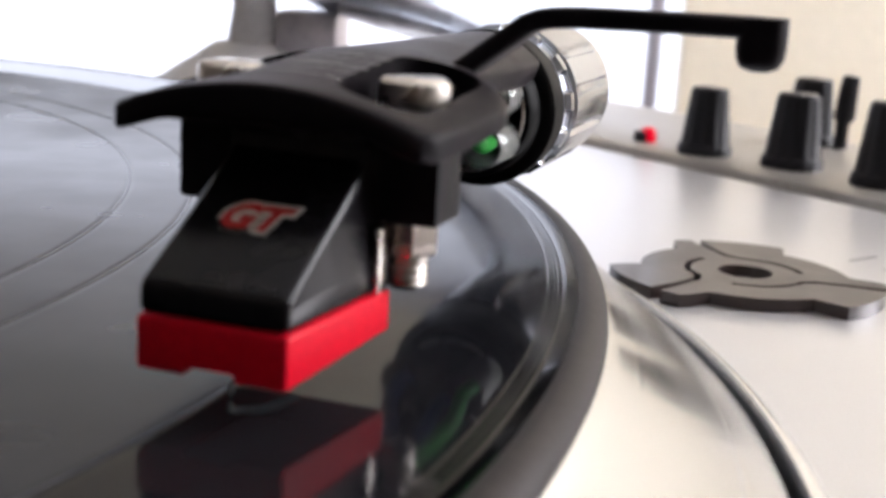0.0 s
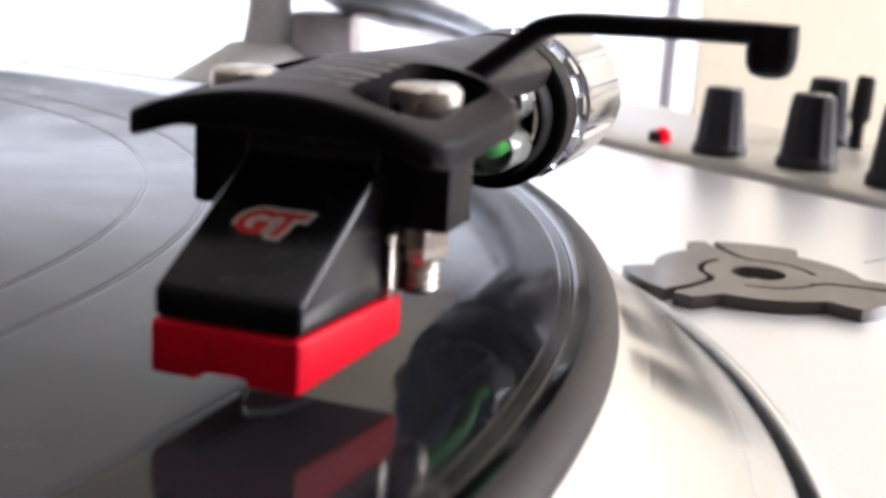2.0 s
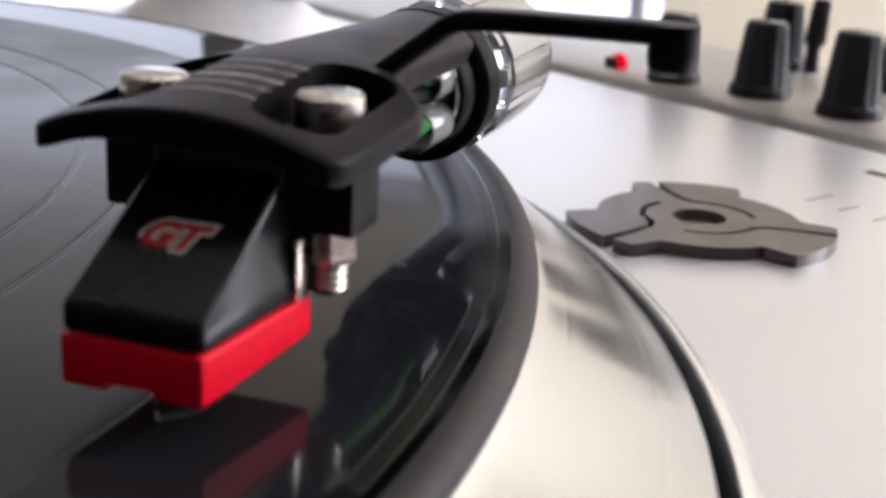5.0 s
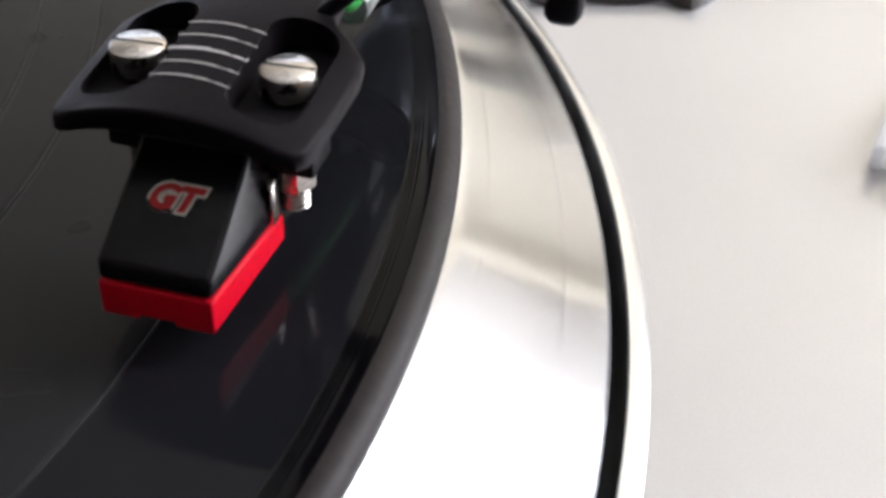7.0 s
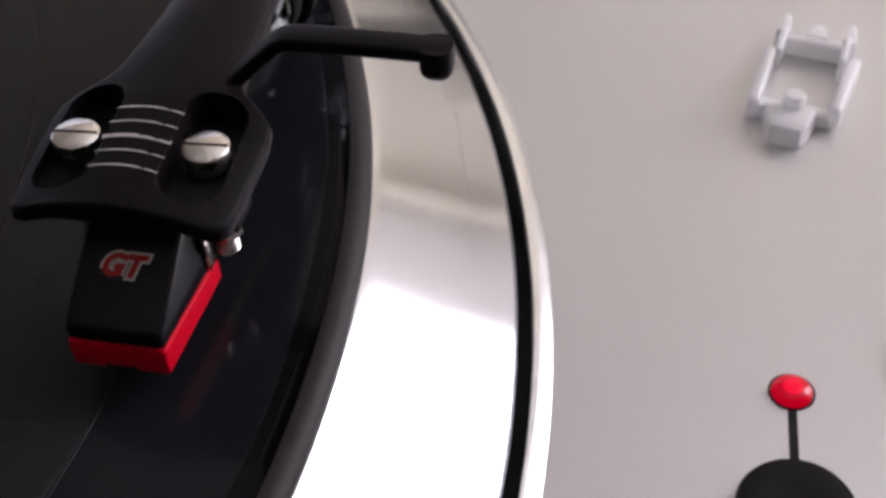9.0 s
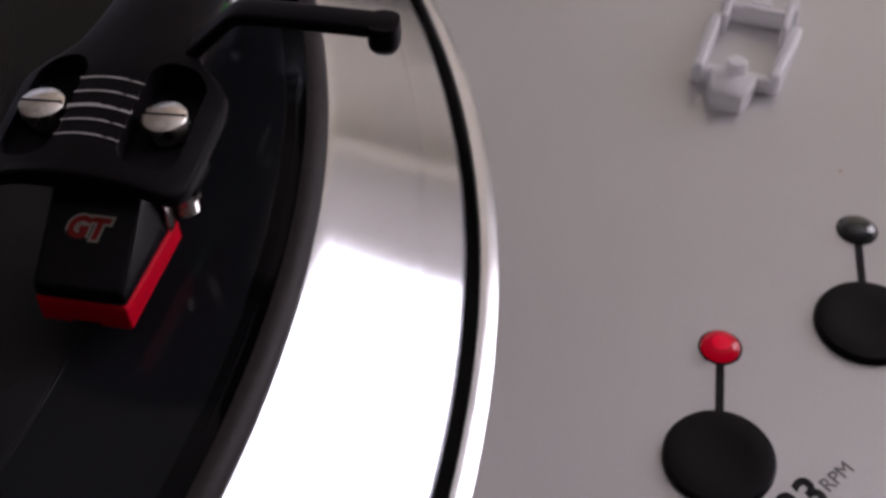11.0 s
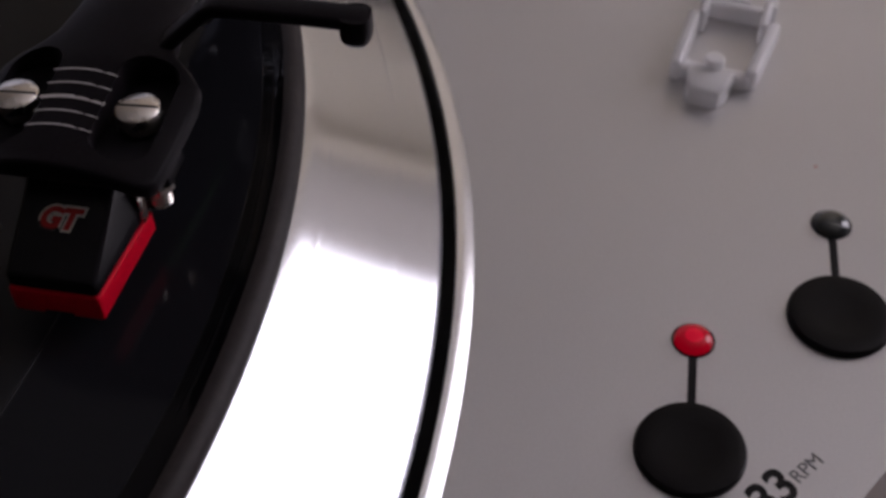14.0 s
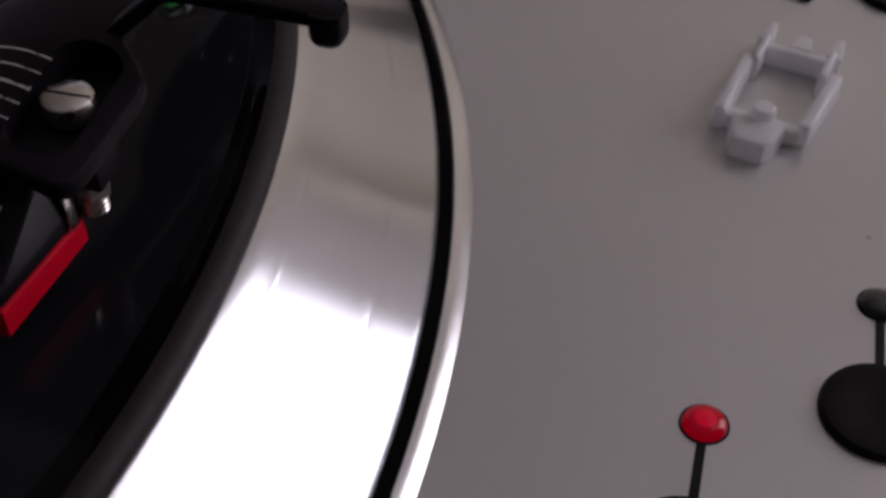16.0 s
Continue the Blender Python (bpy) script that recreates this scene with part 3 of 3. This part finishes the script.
for a, b in zip(rows, rows[1:]):
    for k in range(NC):
        collar_bm.faces.new((a[k], a[(k + 1) % NC], b[(k + 1) % NC], b[k]))
part("locking_collar", collar_bm, CHROME, tonearm, "chrome notched locking collar", 35)
# sleeves and wires at the contacts
for (x, z), wire, y0 in (((3.0, 27.7), GREEN, 25.4), ((3.0, 31.6), None, 27.0), ((-3.0, 27.7), BLUE, 25.4), ((-3.0, 31.6), None, 27.0)):
    part("contact_sleeve", along_y(lathe([(1.55, y0), (1.75, y0 - 0.1), (1.9, y0 + 0.15), (1.9, 33.3), (1.55, 33.3)], 28, True), z), CLEAR, tonearm, "clear plastic contact sleeve").location = (x * MM, 0, 0)
    part("contact_pin", along_y(lathe([(0, y0 + 1), (0.5, y0 + 1), (0.6, y0 + 2), (0.6, 34.5), (0, 34.5)], 12), z), NICKEL, tonearm).location = (x * MM, 0, 0)
    if wire:
        part("wire", tube(smooth_path([(x, y0 + 2.5, z + 0.1), (x - 0.1, y0 + 0.9, z), (x - 0.25, y0 - 0.3, z + 0.5), (x - 0.5, y0 - 1.2, z + 2.0), (x * 0.7, y0 - 4.5, z + 3.0), (x * 0.5, 9, z + 2.6), (x * 0.5, 1.6, z + 1.0)]), 0.66, 12), wire, tonearm, "thin green wire" if wire is GREEN else "thin blue wire")
part("wire", tube(smooth_path([(1.2, 25.6, 28.6), (1.0, 24.6, 28.9), (0.6, 23.6, 30.0), (0.3, 20, 31.4), (0.2, 10, 31.0), (0.2, 1.6, 29.5)]), 0.62, 12), BLUE, tonearm, "thin blue wire")

# finger lift: a bent flat bar with a rounded tip
lift_pts = smooth_path([(5.0, 9.6, 34.5), (6.4, 10.7, 35.7), (8.9, 11.9, 37.8), (10.4, 12.3, 38.95), (12.5, 12.3, 39.35), (17.4, 12.2, 39.5), (23.4, 12.0, 39.6), (26.9, 11.9, 39.6)], 6)
sections = []
for k, p in enumerate(lift_pts):
    d = (lift_pts[min(k + 1, len(lift_pts) - 1)] - lift_pts[max(k - 1, 0)]).normalized()
    side = Vector((0, 1, 0))
    up = d.cross(side).normalized() * -1
    side = up.cross(d).normalized()
    wy, wz = 1.65, 0.72
    sections.append([p + side * a + up * b for a, b in stadium(0, 0, wy * 2, wz * 2, 0.55, 3)])
part("finger_lift", loft(sections), BLACK, tonearm, "bent black finger lift")
tip = [(x, y) for x, y in stadium(0, 0, 3.6, 3.4, 1.3, 4)]
part("finger_lift_tip", loft([[(25.8 + x * s * 0.95, 11.85 + y * s, z + 0.1) for y, x in tip] for s, z in ((0.35, 36.7), (0.75, 36.95), (0.95, 37.5), (1, 38.2), (1, 39.2), (0.97, 40.2))]), BLACK, tonearm, "rounded tip of the finger lift")

# cartridge
part("cartridge_flange", box(-9.0, 9.0, -2.2, 2.4, 26.7, 32.5, 0.35), BLACK_DARK, tonearm, "black mounting flange of the cartridge")
body = loft([
    [(-4.55, -14.0, 22.45), (4.85, -14.0, 22.45), (5.9, -1.0, 22.45), (-5.6, -1.0, 22.45)],
    [(-4.5, -14.0, 24.4), (4.8, -14.0, 24.4), (5.6, -1.0, 24.4), (-5.3, -1.0, 24.4)],
    [(-4.7, -3.3, 30.4), (4.6, -3.3, 30.4), (4.7, -1.0, 30.4), (-4.8, -1.0, 30.4)],
    [(-4.7, -3.2, 32.5), (4.6, -3.2, 32.5), (4.7, -1.0, 32.5), (-4.8, -1.0, 32.5)]])
part("cartridge_body", soften(body, 0.5, 3), BLACK_GLOSS, tonearm, "glossy black tapered cartridge body")
stylus = [(-4.6, -14.1), (4.9, -14.1), (5.95, -1.4), (-5.65, -1.4)]
red = part("stylus_holder", soften(loft([[(x, y, 19.15 + (0.5 if y > -5 else 0)) for x, y in stylus], [(x, y, 22.4) for x, y in stylus]]), 0.3, 3), RED, tonearm, "bright red plastic stylus holder")
carve(red, [box(-1.6, 1.7, -16, -6, 18, 19.75, 0.2)])
part("cantilever", tube([(0.0, -2.5, 19.7), (-0.1, -7, 18.9), (-0.3, -10.6, 17.75)], 0.3, 10, [0.42, 0.33, 0.22]), GREY_METAL, tonearm, "thin metal cantilever")
part("stylus_tip", lathe([(0, 17.02), (0.12, 17.3), (0.2, 17.8), (0, 17.9)], 12), NICKEL, tonearm).location = (-0.3 * MM, -10.6 * MM, 0)
part("terminal", box(5.5, 5.95, -3.6, -2.3, 22.5, 26.6, 0.1), NICKEL, tonearm)
# printed mark on the sloping front: red block letters edged in white
face = math.atan2(6.0, 10.7)
for z, mat, nm, bold in ((0.03, WHITE_INK, "mark_edge", 0.38), (0.06, RED_INK, "mark", 0.15)):
    lettering("GT", 2.92, mat, tonearm, Matrix.Translation((-0.25, -8.75, 24.4 + 5.45 * 6.0 / 10.7)) @ Matrix.Rotation(face, 4, "X") @ Matrix.Translation((0, 0, z)), nm, 0.02, 0.25, bold)

# arm tube: S-shaped from the collar to the pivot
inv = HEAD.inverted()


def local(x, y, z):
    return tuple(inv @ Vector((x * MM, y * MM, z * MM)) * 1000)


part("arm_tube", tube(smooth_path([(0, 57, ZC), local(142.2, 48, ZC - 0.2), local(139, 70, 29.9), local(130, 104, 30.3), local(114, 150, 30.3), local(98, 180, 30.8), local(84, 198, 32.5), local(78, 208, 33.2)], 8), 4.9, 32), ARM, tonearm, "polished S-shaped arm tube")
part("pivot_housing", lathe([(0, 31), (8, 31), (9, 32), (9, 47), (8, 48), (0, 48)], 40), GREY_METAL, tonearm, "dark grey pivot bearing housing").location = [c * MM for c in local(84, 196, 0)]

pedestal = empty("arm_pedestal", at(66.5, 196, 0), "silver conical pedestal of the tonearm with a tapered post", "pedestal")
part("skirt", lathe([(0, 0.1), (34, 0.1), (34, 3.0), (31, 5.0), (24, 9.5), (15, 15.5), (9, 19.5), (0, 19.8)], 64), SATIN, pedestal, "satin silver conical skirt")
part("post", lathe([(7.0, 18.6), (6.3, 19.4), (5.2, 27), (4.4, 38), (3.8, 60), (0, 60)], 40), SATIN, pedestal, "tapered silver post")
part("bracket", box(6.5, 21, -6, 8, 15, 27.5, 1.0), GREY_METAL, pedestal, "dark grey metal bracket")

# ---- loose things on the deck ----
def adapter_outline():
    out = []
    for g in (107.5, 227.5, 347.5):
        # rim from one slit round to the next: a short lobe end, a waist, a long lobe end
        for k in range(41):
            a = 2.5 + 115.0 * k / 40
            lobe = max(min(1, max(0, (19 - a) / 8)), min(1, max(0, (a - 74) / 6)))
            out.append((14.5 + 4.6 * lobe * lobe * (3 - 2 * lobe), g + a))
        e = g + 120
        out += [(13.5, e - 3.5), (10, e - 8)]
        out += [(8.5, e - 17 - 80 * k / 12) for k in range(13)]
        out += [(7.6, e - 96 + 82 * k / 12) for k in range(13)]
        out += [(9.6, e - 2.0), (13.5, e + 1.2)]
    return [(r * math.cos(radians(a)), r * math.sin(radians(a))) for r, a in out]


adapter = part("record_adapter", prism(adapter_outline(), 0.05, 1.8, 0.0), BROWN)
adapter.parent = None
carve(adapter, [lathe([(0, -3), (3.8, -3), (3.8, 8), (0, 8)], 40)])
adapter.matrix_world = at(170.2, 81.5, 0, ADAPTER_TURN)
tagged(adapter, "flat grey-brown plastic centre adapter for singles on the deck", "record adapter")

guard = empty("stylus_guard", at(208.15, 32.0, 0, -22), "milky translucent plastic stylus guard on the deck", "stylus guard")
for sgn, y0, y1 in ((-1, -8.4, 4.6), (1, -6.8, 5.8)):
    a, b = sorted((sgn * 4.7, sgn * 6.4))
    part("side_rail", box(a, b, y0, y1, 0.1, 3.6, 0.6, 3), MILKY, guard).rotation_euler.z = radians(-2.5 * sgn - 2.5)
    a, b = sorted((sgn * 3.9, sgn * 4.9))
    part("inner_wall", box(a, b, 3.5, 9.6, 0.1, 4.0, 0.5, 3), MILKY, guard)
part("back_wall", box(-4.3, 4.3, 7.6, 9.2, 0.1, 3.0, 0.5, 3), MILKY, guard)
for x, w, y1 in ((-4.6, 0.7, 13.6), (0.1, 1.05, 12.2), (4.6, 0.7, 13.6)):
    p = [(x - w * 1.5, 9.1), (x + w * 1.5, 9.1), (x + w * 0.8, y1 - 0.4), (x + w * 0.4, y1), (x - w * 0.4, y1), (x - w * 0.8, y1 - 0.4)]
    part("prong", prism(p, 0.3, 3.2, 0.35, 3), MILKY, guard, "tapered prong")
part("front_wall", box(-5.2, 4.8, -7.6, -5.6, 0.1, 2.4, 0.5, 3), MILKY, guard)
nose = [(-3.9, -7.2), (-3.4, -11.0), (-2.6, -12.6), (1.6, -12.6), (2.4, -11.0), (2.9, -7.2)]
part("nose", prism(nose[::-1], 0.1, 3.0, 0.7, 3), MILKY, guard, "blunt tapered nose")
part("stud", lathe([(1.5, 2.2), (1.5, 4.0), (1.2, 4.4), (0, 4.5)], 24), MILKY, guard, "short round stud").location = (-0.4 * MM, -6.6 * MM, 0)

# ---- the mixer beside the turntable ----
mixer = empty("mixer", pose(0, 0, 0, 0, 0, TURN), "silver-beige audio mixer with black knobs beside the turntable", "mixer")
part("case", box(251.5, 316, -190, 170, -88, MIX_Z, 2.0, 2), MIXER, mixer, "silver-beige metal case")
for u in (268, 300):
    for v in (-160, 140):
        part("foot", lathe([(0, -105), (10, -105), (10, -88), (0, -88)], 20), RUBBER, mixer).location = (u * MM, v * MM, 0)


def knob_bm(r, h):
    bm = bmesh.new()
    n = 48
    rows = []
    for z, s, rib in ((0, 1.12, 0), (h * 0.12, 1.1, 0), (h * 0.16, 1.0, 0.05), (h * 0.9, 0.78, 0.05), (h * 0.97, 0.74, 0), (h, 0.66, 0), (h, 0.01, 0)):
        rows.append([bm.verts.new((r * (s - (rib if (k // 2) % 2 else 0)) * math.cos(2 * math.pi * k / n), r * (s - (rib if (k // 2) % 2 else 0)) * math.sin(2 * math.pi * k / n), z)) for k in range(n)])
    for a, b in zip(rows, rows[1:]):
        for k in range(n):
            bm.faces.new((a[k], a[(k + 1) % n], b[(k + 1) % n], b[k]))
    return bm


for u, v, r, h in KNOBS:
    k = part("knob", knob_bm(r, h), RUBBER, mixer, "black ribbed rotary knob")
    k.location = (u * MM, v * MM, MIX_Z * MM)
    p = part("pointer", box(-0.5, 0.5, -r * 0.66, -r * 0.1, h + 0.0, h + 0.12), WHITE_INK, k)
lever = part("lever", tube([(0, 0, 0), (0, 0, 6), (0.4, 0, 7.5), (1.2, 0, 17), (1.3, 0, 17.6)], 2, 16, [1.7, 1.6, 2.6, 2.2, 1.6]), RUBBER, mixer, "slim black lever")
lever.location = (LEVER[0] * MM, LEVER[1] * MM, MIX_Z * MM)
part("lamp_housing", box(LAMP[0] - 2.2, LAMP[0] + 2.2, LAMP[1] - 1.0, LAMP[1] + 2.8, MIX_Z - 0.5, MIX_Z + 2.4, 0.4), RUBBER, mixer)
lamp = part("peak_lamp", lathe([(1.9, 0), (1.9, 2.0), (1.4, 3.2), (0, 3.6)], 20), LED_RED, mixer, "small red indicator lamp")
lamp.location = (LAMP[0] * MM, LAMP[1] * MM, MIX_Z * MM)
